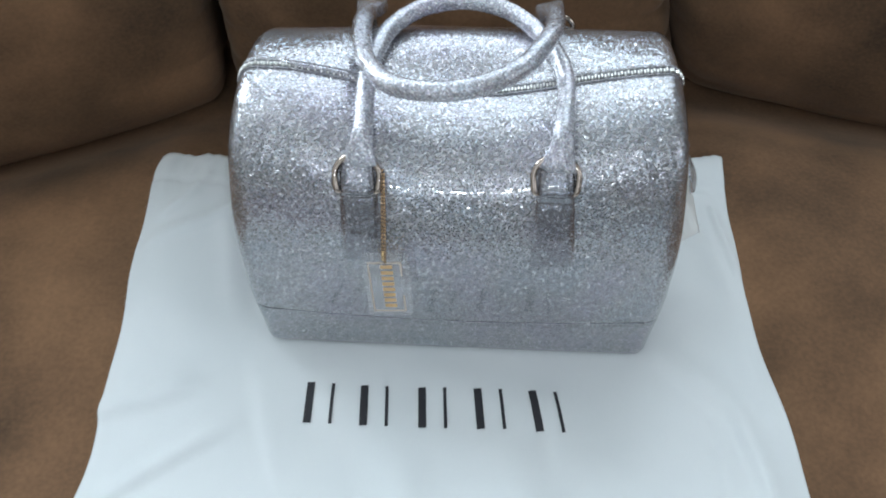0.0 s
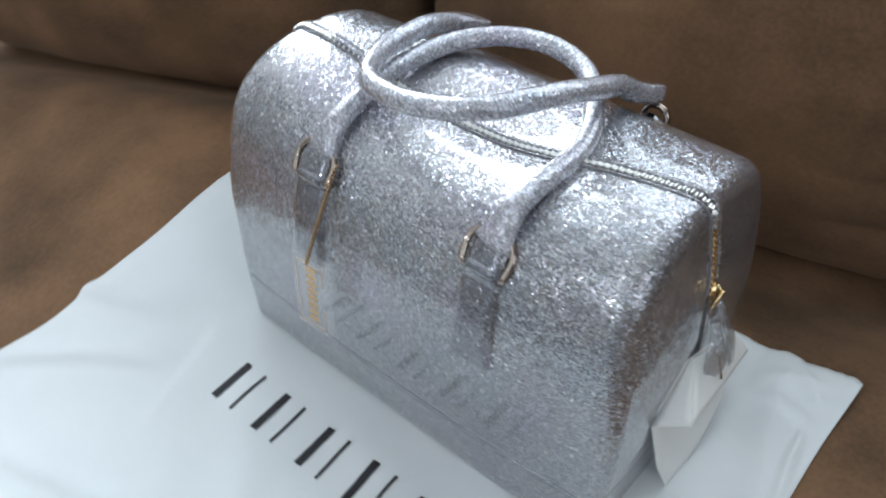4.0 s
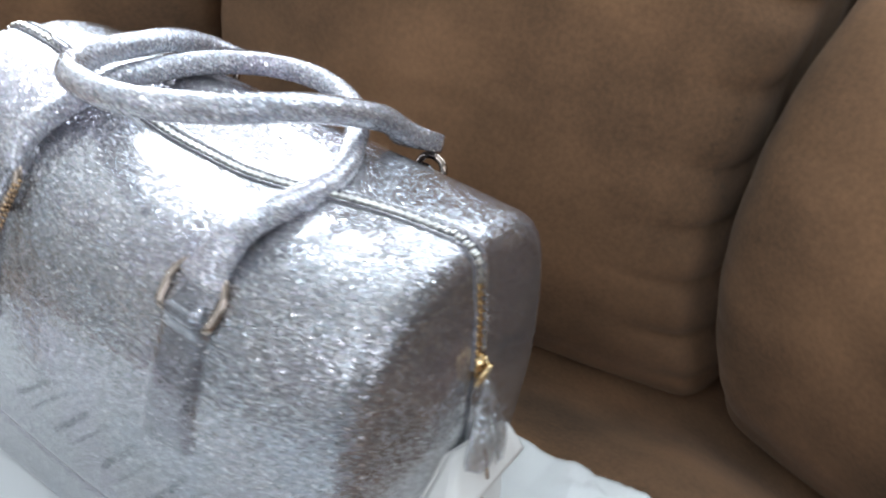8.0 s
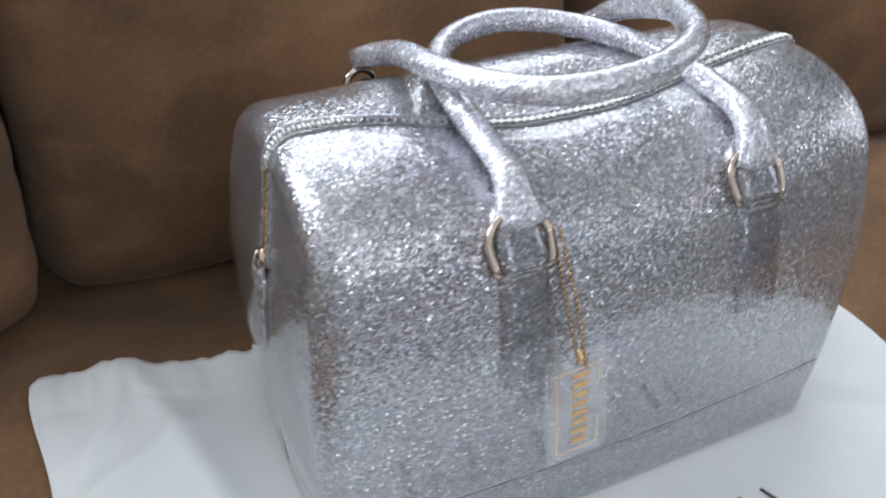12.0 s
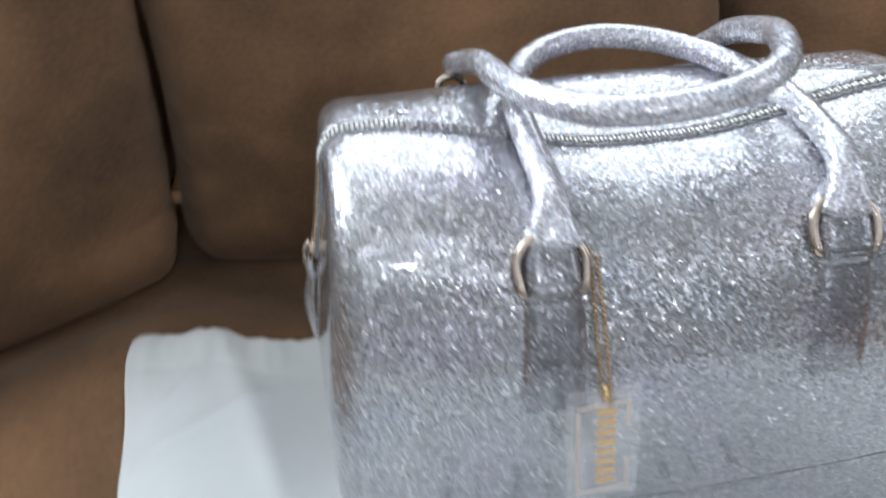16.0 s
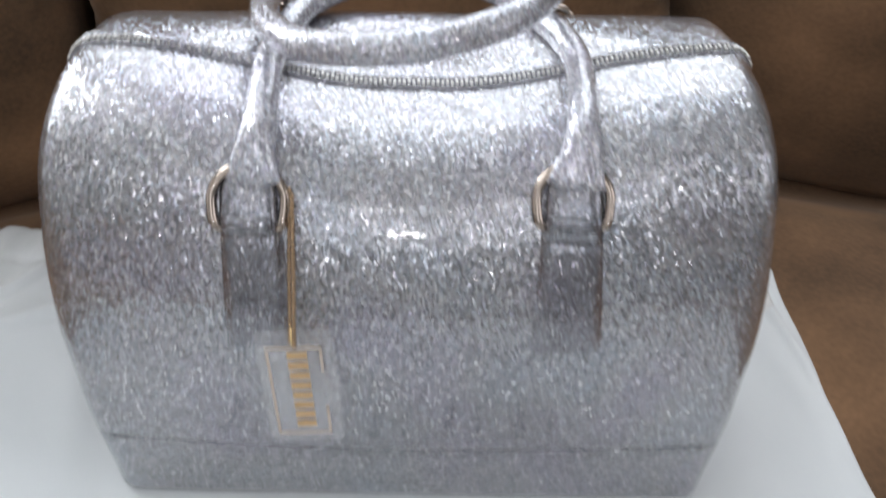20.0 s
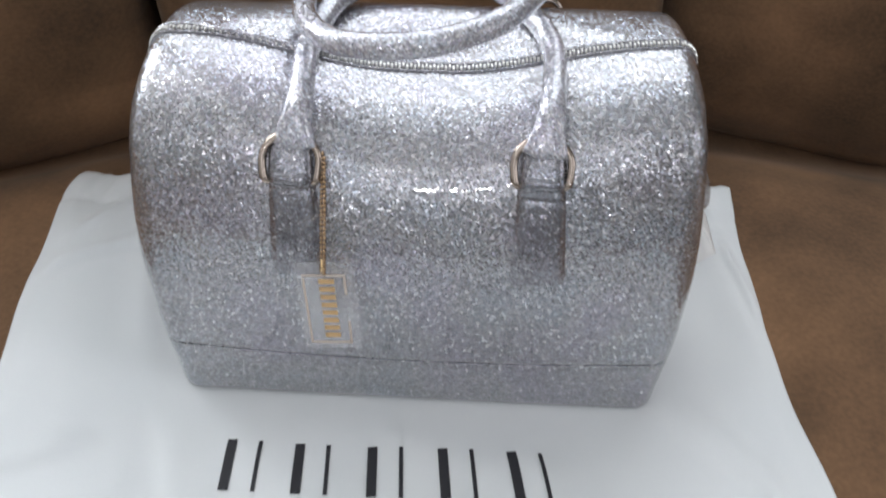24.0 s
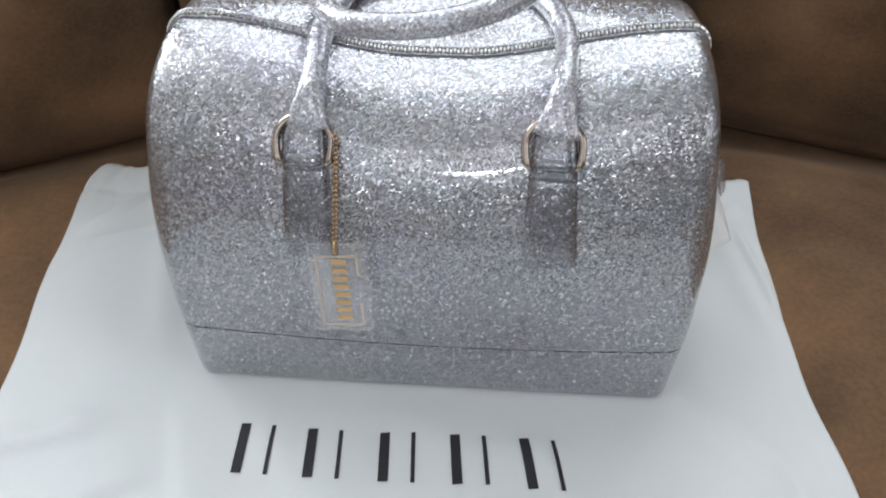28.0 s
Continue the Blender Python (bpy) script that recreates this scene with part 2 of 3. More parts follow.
def wall(name, axis, at, lo, hi, thick, openings, label):
    """A wall across axis 0 or 1 from lo to hi, with openings (a0, a1, b0, b1): along the wall and in height."""
    cuts = sorted({lo, hi} | {v for o in openings for v in o[:2]})
    bm = bmesh.new()
    for u0, u1 in zip(cuts, cuts[1:]):
        mid = (u0 + u1) / 2
        free = [RZ0] + sorted(v for o in openings if o[0] < mid < o[1] for v in o[2:]) + [RZ1]
        for w0, w1 in zip(free[::2], free[1::2]):
            a, b = min(at, at + thick), max(at, at + thick)
            x0, x1, y0, y1 = (a, b, u0, u1) if axis == 0 else (u0, u1, a, b)
            bmesh.ops.create_cube(bm, size=1, matrix=Matrix.Translation(((x0 + x1) / 2, (y0 + y1) / 2, (w0 + w1) / 2)) @ Matrix.Diagonal((x1 - x0, y1 - y0, w1 - w0, 1)))
    return tagged(part(name, bm, PLASTER, smooth=False), label, "wall", kind="structure")


# the right-hand opening only lets the added back fill through
wall("wall_north", 1, RY1, RX0, RX1, 0.12, [(-2.49, -1.07, 0.42, 2.14), (-0.66, 0.86, 0.75, 2.17)], "off-white plastered wall with a window opening and an opening for an added fill light")
wall("wall_south", 1, RY0, RX0, RX1, -0.12, [(-0.42, 0.52, 0.39, 2.21)], "off-white plastered wall with a tall window opening")
# opening made for the added west fill
wall("wall_west", 0, RX0, RY0, RY1, -0.12, [(-1.66, -0.14, 0.34, 1.86)], "off-white plastered wall with an opening for an added fill light")
# square opening made for the added east fill
wall("wall_east", 0, RX1, RY0, RY1, 0.12, [(-1.42, -0.18, 0.48, 1.72)], "off-white plastered wall with a square opening for an added fill light")
tagged(part("floor", box_bm(RX0 - 0.12, RX1 + 0.12, RY0 - 0.12, RY1 + 0.12, RZ0 - 0.1, RZ0), CARPET, smooth=False), "grey carpeted floor", "floor", kind="structure")
tagged(part("ceiling", box_bm(RX0 - 0.12, RX1 + 0.12, RY0 - 0.12, RY1 + 0.12, RZ1, RZ1 + 0.1), CEIL, smooth=False), "plain white ceiling", "ceiling", kind="structure")


# ---- the sofa ----
def left_seam(z):
    h = min(0.42, max(0, z + 0.02))
    return Vector((-0.275 + 0.053 * h - 0.047 * h * h, 0.276 - 0.086 * h - 0.353 * h * h, z))


def right_seam(z):
    h = min(0.42, max(0, z + 0.02))
    return Vector((0.253 - 0.402 * h + 0.911 * h * h, 0.331 - 0.501 * h + 1.829 * h * h, z))


def back_line(x):
    """Where the seat meets the backs."""
    if x < -0.275:
        return 0.277 + 0.5 * (x + 0.275)
    if x > 0.253:
        return 0.331 - 0.16 * (x - 0.253)
    u = (x + 0.275) / 0.528
    return 0.277 + 0.054 * u - 0.042 * math.sin(math.pi * u)


def seat_height(x, y):
    """The soft seat: pressed level under the bag, swelling gently beside it, rolling down to the backs."""
    side = smoothstep(0.15, 0.30, abs(x)) * (1 - 0.5 * smoothstep(0.45, 0.9, abs(x)))
    h = 0.030 * side * smoothstep(-0.24, 0.06, y) + 0.010 * smoothstep(0.07, 0.16, y) * (1 - side)
    h += 0.02 * x * (1 - smoothstep(0.16, 0.22, abs(x)))
    back = smoothstep(0.20, -0.01, back_line(x) - y)
    return h * (1 - back) - 0.046 * back ** 1.5 - 0.05 * smoothstep(0.34, 0.52, -y) ** 2


sofa = thing("sofa", "brown microsuede corner sofa with plump back cushions", "sofa")
rows = [[(x, y, seat_height(x, y) - 0.004 + 0.002 * noise.noise((x * 5, y * 5, 3)) + 0.0007 * noise.noise((x * 19, y * 19, 8))) for x in np.linspace(-1.1, 1.3, 145)] for y in np.linspace(-0.52, 0.42, 80)]
bm, vs = grid_mesh(rows)
lo = [bm.verts.new((v.co.x, v.co.y - 0.012, -0.14)) for v in vs[0]]
for i in range(len(lo) - 1):
    bm.faces.new((lo[i], lo[i + 1], vs[0][i + 1], vs[0][i]))
bmesh.ops.recalc_face_normals(bm, faces=bm.faces)
part("seat_cushion", bm, SUEDE, sofa)
part("sofa_base", box_bm(-1.1, 1.3, -0.5, 0.9, -0.47, -0.15), SUEDE, sofa, smooth=False)
part("back_frame", box_bm(-1.1, 1.3, 0.62, 0.88, -0.15, 0.30), SUEDE, sofa, smooth=False)


def back_cushion(edge_a, edge_b, belly, wrinkle, height=0.41, nu=72, nv=110):
    """A plump back cushion between two edge curves (functions of the height), rounded off at its edges."""
    rows = []
    for j in range(nv + 1):
        v = j / nv
        z = -0.06 + height * v
        a, b = edge_a(z), edge_b(z)
        d = (b - a).normalized()
        out = Vector((d.y, -d.x, 0))
        row = []
        for i in range(nu + 1):
            u = 0.5 - 0.5 * math.cos(math.pi * i / nu)
            e = 0.065
            near = min(u, 1 - u)
            roll = 0.078 * (1 - math.sqrt(max(0, 1 - (1 - min(1, near / e)) ** 2)))
            foot = 0.068 * (1 - math.sqrt(max(0, 1 - (1 - min(1, (z + 0.06) / 0.07)) ** 2)))
            swell = belly * math.sin(math.pi * u) ** 0.8 * (0.8 + 0.2 * math.sin(math.pi * min(1, v * 1.1)))
            side = 1 if u > 0.5 else -1
            wave = abs(math.sin(z * 62 + side + 1.6 * noise.noise((side * 4 + u, z * 8, 1))))
            reach = 0.065 + 0.06 * noise.noise((side * 3, z * 16, 6))
            pleat = -wrinkle * (0.022 if side > 0 else 0.008) * math.exp(-((near / max(0.02, reach)) ** 1.5)) * (1 - wave) ** 1.7
            lump = 0.006 * noise.noise((a.x + u * 3, z * 5, 4)) + 0.0025 * noise.noise((a.x + u * 9, z * 14, 9))
            q = a.lerp(b, u) + out * (swell - roll - foot + pleat + lump)
            row.append(q)
        rows.append(row)
    bm, vs = grid_mesh(rows)
    rear = []
    for r in (vs[-1], vs[0]):
        rear.append([bm.verts.new((v.co.x, v.co.y + 0.16, v.co.z)) for v in r])
    for i in range(nu):
        bm.faces.new((vs[-1][i], vs[-1][i + 1], rear[0][i + 1], rear[0][i]))
        bm.faces.new((rear[0][i], rear[0][i + 1], rear[1][i + 1], rear[1][i]))
        bm.faces.new((rear[1][i], rear[1][i + 1], vs[0][i + 1], vs[0][i]))
    for k in (0, nu):
        bm.faces.new([r[k] for r in vs] + [rear[0][k], rear[1][k]])
    bmesh.ops.recalc_face_normals(bm, faces=bm.faces)
    return part("back_cushion", bm, SUEDE, sofa)


back_cushion(left_seam, right_seam, 0.042, 1.0)
back_cushion(lambda z: Vector((-0.80, 0.0 - 0.14 * z, z)), lambda z: left_seam(z) + Vector((0.016, -0.001, 0)), 0.03, 0.25, 0.36)
back_cushion(lambda z: right_seam(z) + Vector((-0.016, 0.001, 0)), lambda z: Vector((0.85, 0.22 - 0.12 * z, z)), 0.035, 0.4)

# ---- the dust bag ----
dust = thing("dust_bag", "white cotton drawstring dust bag lying flat under the handbag", "dust bag")
BACK_L, BACK_R = 0.110, 0.144


def cloth_left(y):
    return -0.264 - 0.021 * smoothstep(-0.20, 0.11, y) + 0.0015 * math.sin(y * 55)


def cloth_right(y):
    return 0.274 - 0.026 * smoothstep(-0.24, 0.0, y) + 0.004 * smoothstep(0.0, 0.12, y) + 0.0012 * math.sin(y * 43 + 1)


FOLDS = [((0.17, -0.075), (0.226, -0.13), 0.016, 0.0045), ((0.226, -0.13), (0.242, -0.23), 0.014, 0.005), ((0.205, -0.15), (0.215, -0.26), 0.012, 0.003),
         ((-0.268, -0.005), (-0.20, 0.06), 0.010, 0.0045), ((-0.262, 0.03), (-0.235, 0.085), 0.007, 0.003), ((-0.275, -0.165), (-0.20, -0.135), 0.013, 0.005), ((-0.255, -0.235), (-0.165, -0.165), 0.014, 0.0045),
         ((-0.20, -0.29), (-0.06, -0.245), 0.015, 0.004), ((0.236, 0.075), (0.246, 0.0), 0.006, 0.004), ((0.19, 0.11), (0.23, 0.125), 0.008, 0.003), ((0.02, -0.27), (0.16, -0.225), 0.018, 0.004), ((-0.16, -0.10), (-0.12, -0.20), 0.016, 0.002),
         ((0.195, 0.100), (0.236, 0.088), 0.007, 0.003), ((0.212, 0.132), (0.240, 0.104), 0.006, 0.0028), ((0.180, 0.062), (0.215, 0.040), 0.009, 0.0025)]


def fold_height(x, y):
    """The soft ridges of the creased cloth."""
    h = 0.0
    for (x0, y0), (x1, y1), w, top in FOLDS:
        dx, dy = x1 - x0, y1 - y0
        t = ((x - x0) * dx + (y - y0) * dy) / (dx * dx + dy * dy)
        d = ((x - x0) * dy - (y - y0) * dx) / math.hypot(dx, dy) + 0.006 * noise.noise((x * 14, y * 14, 7))
        w *= 0.4 if d > 0 else 0.85
        h += top * math.exp(-((d / w) ** 2)) * smoothstep(-0.25, 0.2, t) * smoothstep(1.25, 0.8, t)
    return h


def cloth_top(x, y, u, v):
    """The height of the cloth's upper face."""
    bagged = smoothstep(0.0, 0.05, max(abs(x) - 0.16, abs(y) - 0.085))
    h = seat_height(x, y) + 0.0015
    w = 0.0032 + 1.15 * fold_height(x, y) + 0.0062 * noise.noise((x * 9 + y * 5, y * 4 - x * 2, 2)) + 0.0036 * noise.noise((x * 24, y * 17 + x * 9, 5))
    w += 0.0045 * math.exp(-(((x + 0.205 + 0.3 * (y - 0.03)) / 0.012) ** 2)) * smoothstep(-0.1, 0.02, y)
    w += 0.0035 * math.exp(-(((x - 0.222 + 0.25 * (y - 0.05)) / 0.010) ** 2)) * smoothstep(-0.12, 0.04, y)
    hem = smoothstep(0.86, 1.0, v)
    w += hem * (0.0016 * (1 - 0.92 * u) * math.sin(u * 92 + 2 * noise.noise((u * 9, 0, 0))) + 0.0015 + 0.0014 * noise.noise((u * 75, v * 22, 8)))
    w -= 0.0016 * math.exp(-(((v - 0.925) / 0.006) ** 2))
    side = smoothstep(0.03, 0.0, min(u, 1 - u))
    return h + w * bagged - 0.002 * side


rows = []
for j in range(121):
    v = j / 120
    row = []
    for i in range(301):
        u = i / 300
        yb = BACK_L + (BACK_R - BACK_L) * u + 0.0019 * math.sin(u * 71 + 3 * noise.noise((u * 6, 3, 0))) * (1 - 0.9 * u) + 0.0010 * math.sin(u * 173 + 1) * (1 - 0.6 * u) + 0.0013 * noise.noise((u * 110, 5, 2)) * (1 - 0.5 * u)
        round_l, round_r = 0.006 * math.exp(-u / 0.012), 0.005 * math.exp(-(1 - u) / 0.012)
        y = -0.36 + (yb - round_l - round_r + 0.36) * v
        x = cloth_left(y) * (1 - u) + cloth_right(y) * u
        row.append((x, y, cloth_top(x, y, u, v)))
    rows.append(row)
bm, vs = grid_mesh(rows)
rim = [v for v in vs[0]] + [r[-1] for r in vs[1:]] + [v for v in vs[-1][-2::-1]] + [r[0] for r in vs[-2:0:-1]]
low = [bm.verts.new((v.co.x, v.co.y, v.co.z - 0.004)) for v in rim]
for i in range(len(rim)):
    j = (i + 1) % len(rim)
    bm.faces.new((rim[i], low[i], low[j], rim[j]))
bmesh.ops.recalc_face_normals(bm, faces=bm.faces)
part("cloth", bm, LINEN, dust)


def flat_bar(points, width, name="print_bar"):
    """A printed bar along a line on the cloth; width: at its start and end."""
    (x0, y0), (x1, y1) = points
    d = Vector((x1 - x0, y1 - y0, 0))
    n = Vector((-d.y, d.x, 0)).normalized()
    rows = []
    for i in range(9):
        t = i / 8
        p = Vector((x0, y0, 0)) + d * t
        w = width[0] + (width[1] - width[0]) * t
        r = []
        for k in (-0.5, 0, 0.5):
            q = p + n * (w * k)
            r.append((q.x, q.y, cloth_top(q.x, q.y, 0.5, 0.4) + 0.0007))
        rows.append(r)
    bm, _ = grid_mesh(rows)
    bmesh.ops.recalc_face_normals(bm, faces=bm.faces)
    for f in bm.faces:
        if f.normal.z < 0:
            f.normal_flip()
    part(name, bm, INK, dust, "black printed bar", smooth=False)


for xc, lean in ((-0.1000, 0.002), (-0.0570, 0.003), (-0.0110, 0.003), (0.0330, 0.004), (0.0760, 0.006)):
    for dx, w in ((-0.0075, 0.0062), (0.0105, 0.0026)):
        flat_bar(((xc + dx, -0.1195), (xc + dx + lean, -0.1555)), (w, w))

# ---- the handbag ----
bag = thing("handbag", "silver glitter plastic bowling handbag with two round handles, standing upright", "handbag")
BAGM = pose(0.005, 0, 0.0025, 0, -1.0, 0)
bag.matrix_world = BAGM
HALF = 0.160
GROOVE = 0.0465


def local(p):
    return BAGM.inverted() @ Vector(p)


def bag_point(x, p):
    """Maps a point of the plain prism (x, (y, z)) to the bag's soft shape."""
    y, z = p
    u = x / HALF
    mid = 1 - u * u
    y *= 1 + (0.13 if y < 0 else 0.03) * mid * smoothstep(-0.02, 0.09, z) * (1 - 0.45 * smoothstep(0.12, 0.2, z))
    dip = 0.019 * (1 - smoothstep(0.015, 0.135, abs(x))) * (smoothstep(0.085, 0.2225, z) ** 2.6 if y < 0 else math.exp(-((y / 0.036) ** 2)) * smoothstep(0.16, 0.2225, z) ** 2)
    wide = 0.99 + 0.032 * smoothstep(0, 0.07, z) - 0.058 * smoothstep(0.10, 0.226, z)
    sag = 0.005 * smoothstep(0.02, 0.085, y) * smoothstep(-0.02, -0.15, x) * smoothstep(0.12, 0.2, z)
    return Vector((x * wide, y, z - dip - sag))


FRONT = [(-0.0720, 0.0), (-0.0780, 0.0012), (-0.0795, 0.005), (-0.0795, 0.02), (-0.0790, 0.045), (-0.0775, 0.08), (-0.0770, 0.11), (-0.0752, 0.14), (-0.0715, 0.165), (-0.0655, 0.188), (-0.0550, 0.2040), (-0.0390, 0.2150), (-0.0200, 0.2208), (0, 0.2225)]
BACK = [(0.0895, 0.0), (0.0945, 0.0015), (0.0960, 0.006), (0.0965, 0.02), (0.0960, 0.045), (0.0950, 0.08), (0.0955, 0.11), (0.0950, 0.14), (0.0925, 0.165), (0.0870, 0.187), (0.0765, 0.2045), (0.0560, 0.2160), (0.0280, 0.2216), (0, 0.2225)]
MID_Y = 0.010


def profile(n):
    a = [(p.x, p.y) for p in spline([(y, z, 0) for y, z in FRONT], n)]
    b = [(p.x, p.y) for p in spline([(y, z, 0) for y, z in BACK], n)]
    return a + b[-2::-1]


def shell(prof, fillet=0.014, steps=8):
    """The prism over a profile with rounded ends, in the bag's shape."""

    def inset(d):
        out = []
        for i, (y, z) in enumerate(prof):
            a, b = prof[max(0, i - 1)], prof[min(len(prof) - 1, i + 1)]
            ty, tz = b[0] - a[0], b[1] - a[1]
            l = math.hypot(ty, tz) or 1
            if z < GROOVE + 0.004:
                out.append((y + math.copysign(d, -(y - MID_Y)), z))
            else:
                out.append((y + tz / l * d, z - ty / l * d))
        return out

    ends = []
    for k in range(steps + 1):
        a = math.pi / 2 * k / steps
        ends.append((HALF - fillet + fillet * math.sin(a), inset(fillet * (1 - math.cos(a)))))
    inner = ends[-1][1]
    caps = [(HALF + bulge, [(MID_Y * smoothstep(0.222, 0.16, z) * (1 - f) + y * f, z) for y, z in inner]) for f, bulge in ((0.85, 0.0009), (0.65, 0.0017), (0.4, 0.0023), (0.2, 0.0026), (0.05, 0.0027))]
    top = max(z for _, z in inner)

    def bulged(x, z):
        if abs(x) <= HALF:
            return x
        return math.copysign(HALF + (abs(x) - HALF) * smoothstep(top, top - 0.05, z), x)

    seq = [(-x, p) for x, p in reversed(ends + caps)]
    seq += [(x, prof) for x in np.linspace(-HALF + fillet, HALF - fillet, 57)[1:-1]]
    seq += ends + caps
    bm, vs = grid_mesh([[bag_point(bulged(x, q[1]) if top > 0.1 else x, q) for q in p] for x, p in seq], True)
    bm.faces.new(vs[0])
    bm.faces.new(vs[-1])
    bmesh.ops.recalc_face_normals(bm, faces=bm.faces)
    return bm


FULL = profile(110)
upper = [(y, z) for y, z in FULL if z > GROOVE + 0.0022]
low_front = [(y, z) for y, z in FULL if z < GROOVE - 0.0022 and y < 0]
low_back = [(y, z) for y, z in FULL if z < GROOVE - 0.0022 and y > 0]


def side_at(z, sign):
    return min(((abs(zz - z), yy) for yy, zz in FULL if yy * sign > 0))[1]


gf, gb = side_at(GROOVE, -1), side_at(GROOVE, 1)
STEP = ((0.0050, 0.0008), (0.0008, 0.0008), (0.0, 0.0016))
LIP = ((0.0050, 0.0004), (0.0007, 0.0004), (0.0005, 0.00042), (0.0004, 0.0006), (0.0003, 0.0014))
upper = [(gf + a, GROOVE + b) for a, b in STEP] + upper + [(gb - a, GROOVE + b) for a, b in reversed(STEP)]
lower = low_front + [(gf + a, GROOVE - b) for a, b in reversed(LIP)] + [(gb - a, GROOVE - b) for a, b in LIP] + low_back
bm = shell(upper)
SURF = BVHTree.FromBMesh(bm)
part("body", bm, SILVER, bag)
part("base", shell(lower), SILVER, bag)


def on_bag(origin, way, lift=0.0):
    """Where a ray meets the bag's upper shell, and the normal there."""
    hit, n, _, _ = SURF.ray_cast(Vector(origin), Vector(way).normalized())
    if n.dot(Vector(way)) > 0:
        n = -n
    return hit + n * lift, n


# the zip: tape, teeth and raised lips over the top and down both ends
zip_line = []
for k in range(0, 401):
    a = radians(-71 + 143.3 * k / 400)
    way = Vector((math.sin(a) * 1.0, 0, math.cos(a)))
    zip_line.append(on_bag(Vector((0, 0.0006 + (0.0132 * smoothstep(42, 65, math.degrees(a)) if a > 0 else -0.005 * smoothstep(50, 71, math.degrees(-a))), 0.105)) + way * 0.5, -way))
dists = [0.0]
for (p, _), (q, _) in zip(zip_line, zip_line[1:]):
    dists.append(dists[-1] + (q - p).length)


def zip_at(s):
    k = int(np.searchsorted(dists, min(s, dists[-1] - 1e-6)))
    k = max(1, k)
    f = (s - dists[k - 1]) / max(1e-9, dists[k] - dists[k - 1])
    p = zip_line[k - 1][0].lerp(zip_line[k][0], f)
    d = (zip_line[k][0] - zip_line[k - 1][0]).normalized()
    n = zip_line[k - 1][1].lerp(zip_line[k][1], f)
    n = (n - d * n.dot(d)).normalized()
    return p, d, n


zipper = part("zip_tape", grid_mesh([[zip_at(s)[0] + Vector((0, y, 0)) + zip_at(s)[2] * h for y, h in ((-0.0046, -0.0002), (-0.0040, 0.0006), (0, 0.0006), (0.0055, 0.0006), (0.0062, -0.0002))] for s in np.linspace(0, dists[-1], 160)])[0], GREY_TAPE, bag, "grey woven zip tape, darkened for the lip's shadow")
for y, r in ((-0.0036, 0.0007), (0.0046, 0.0016)):
    line, thick = [], []
    for s in np.linspace(0, dists[-1], 180):
        q = zip_at(s)[0]
        over = 0.0056 * smoothstep(-0.128, -0.112, q.x) * smoothstep(-0.052, -0.066, q.x) if y > 0 else 0
        line.append(q + Vector((0, y - over, 0)) + zip_at(s)[2] * (0.0006 + 0.2 * over))
        thick.append(r + 0.12 * over)
    part("zip_lip", tube(line, thick, 8), SILVER, bag)
bm = box_bm(-0.00066, 0.00066, -0.0019, 0.0019, 0, 0.0016)
bmesh.ops.bevel(bm, geom=bm.edges[:], offset=0.0003, segments=1, affect="EDGES")
tooth_mesh = bpy.data.meshes.new("tooth")
bm.to_mesh(tooth_mesh)
bm.free()
tooth_mesh.materials.append(TEETH)
# end teeth: gold colour stands in for the warm light they reflect
warm_lit_tooth = tooth_mesh.copy()
warm_lit_tooth.materials[0] = GOLD
n_teeth = int(dists[-1] / 0.0022)
for k in range(n_teeth):
    p, d, n = zip_at((k + 0.5) * dists[-1] / n_teeth)
    ob = new("zip_tooth", warm_lit_tooth if min(k, n_teeth - k) * dists[-1] / n_teeth < 0.048 else tooth_mesh)
    ob.parent = zipper
    side = n.cross(d)
    p = p + n * 0.0010 + side * (0.0005 if k % 2 else -0.0005) - Vector((0, 0.0012, 0))
    ob.matrix_local = Matrix((d, side, n)).transposed().to_4x4()
    ob.matrix_local.translation = p


def handle(points, end_flat):
    """A round handle whose ends flatten and broaden; the front ends flare down to the rings, the back ends are cut square."""
    path = spline([local(p) for p in points], 150)
    n = len(path)
    step = (path[1] - path[0]).length
    rad, flat, square = [], [], []
    flared = end_flat < 0.4
    for i in range(n):
        d = min(i, n - 1 - i) * step
        if flared:
            k = smoothstep(0.0, 0.024, d)
            r = (0.0067 + 0.0066 * math.exp(-((d / 0.0135) ** 1.3))) * math.sqrt(max(0.08, 1 - max(0.0, 1 - d / 0.0022) ** 2))
            corner = 0.8
        else:
            k = smoothstep(0.010, 0.042, d)
            r = 0.0108 - 0.0040 * k
            corner = 0.3
        rad.append(r)
        flat.append(end_flat + (1 - end_flat) * k)
        square.append(corner + (1 - corner) * k)
    return part("handle", tube(path, rad, 24, flat, Vector((0, 0, 1)), square=square), CLEAR, bag)


def foot(x, angle, lift):
    """A point over the front of the shell, seen at an angle over the level from the middle of the bag, in world space."""
    c, k = math.cos(radians(angle)), math.sin(radians(angle))
    p, n = on_bag((x, -0.3 * c, 0.12 + 0.3 * k), (0, c, -k), lift)
    return BAGM @ p


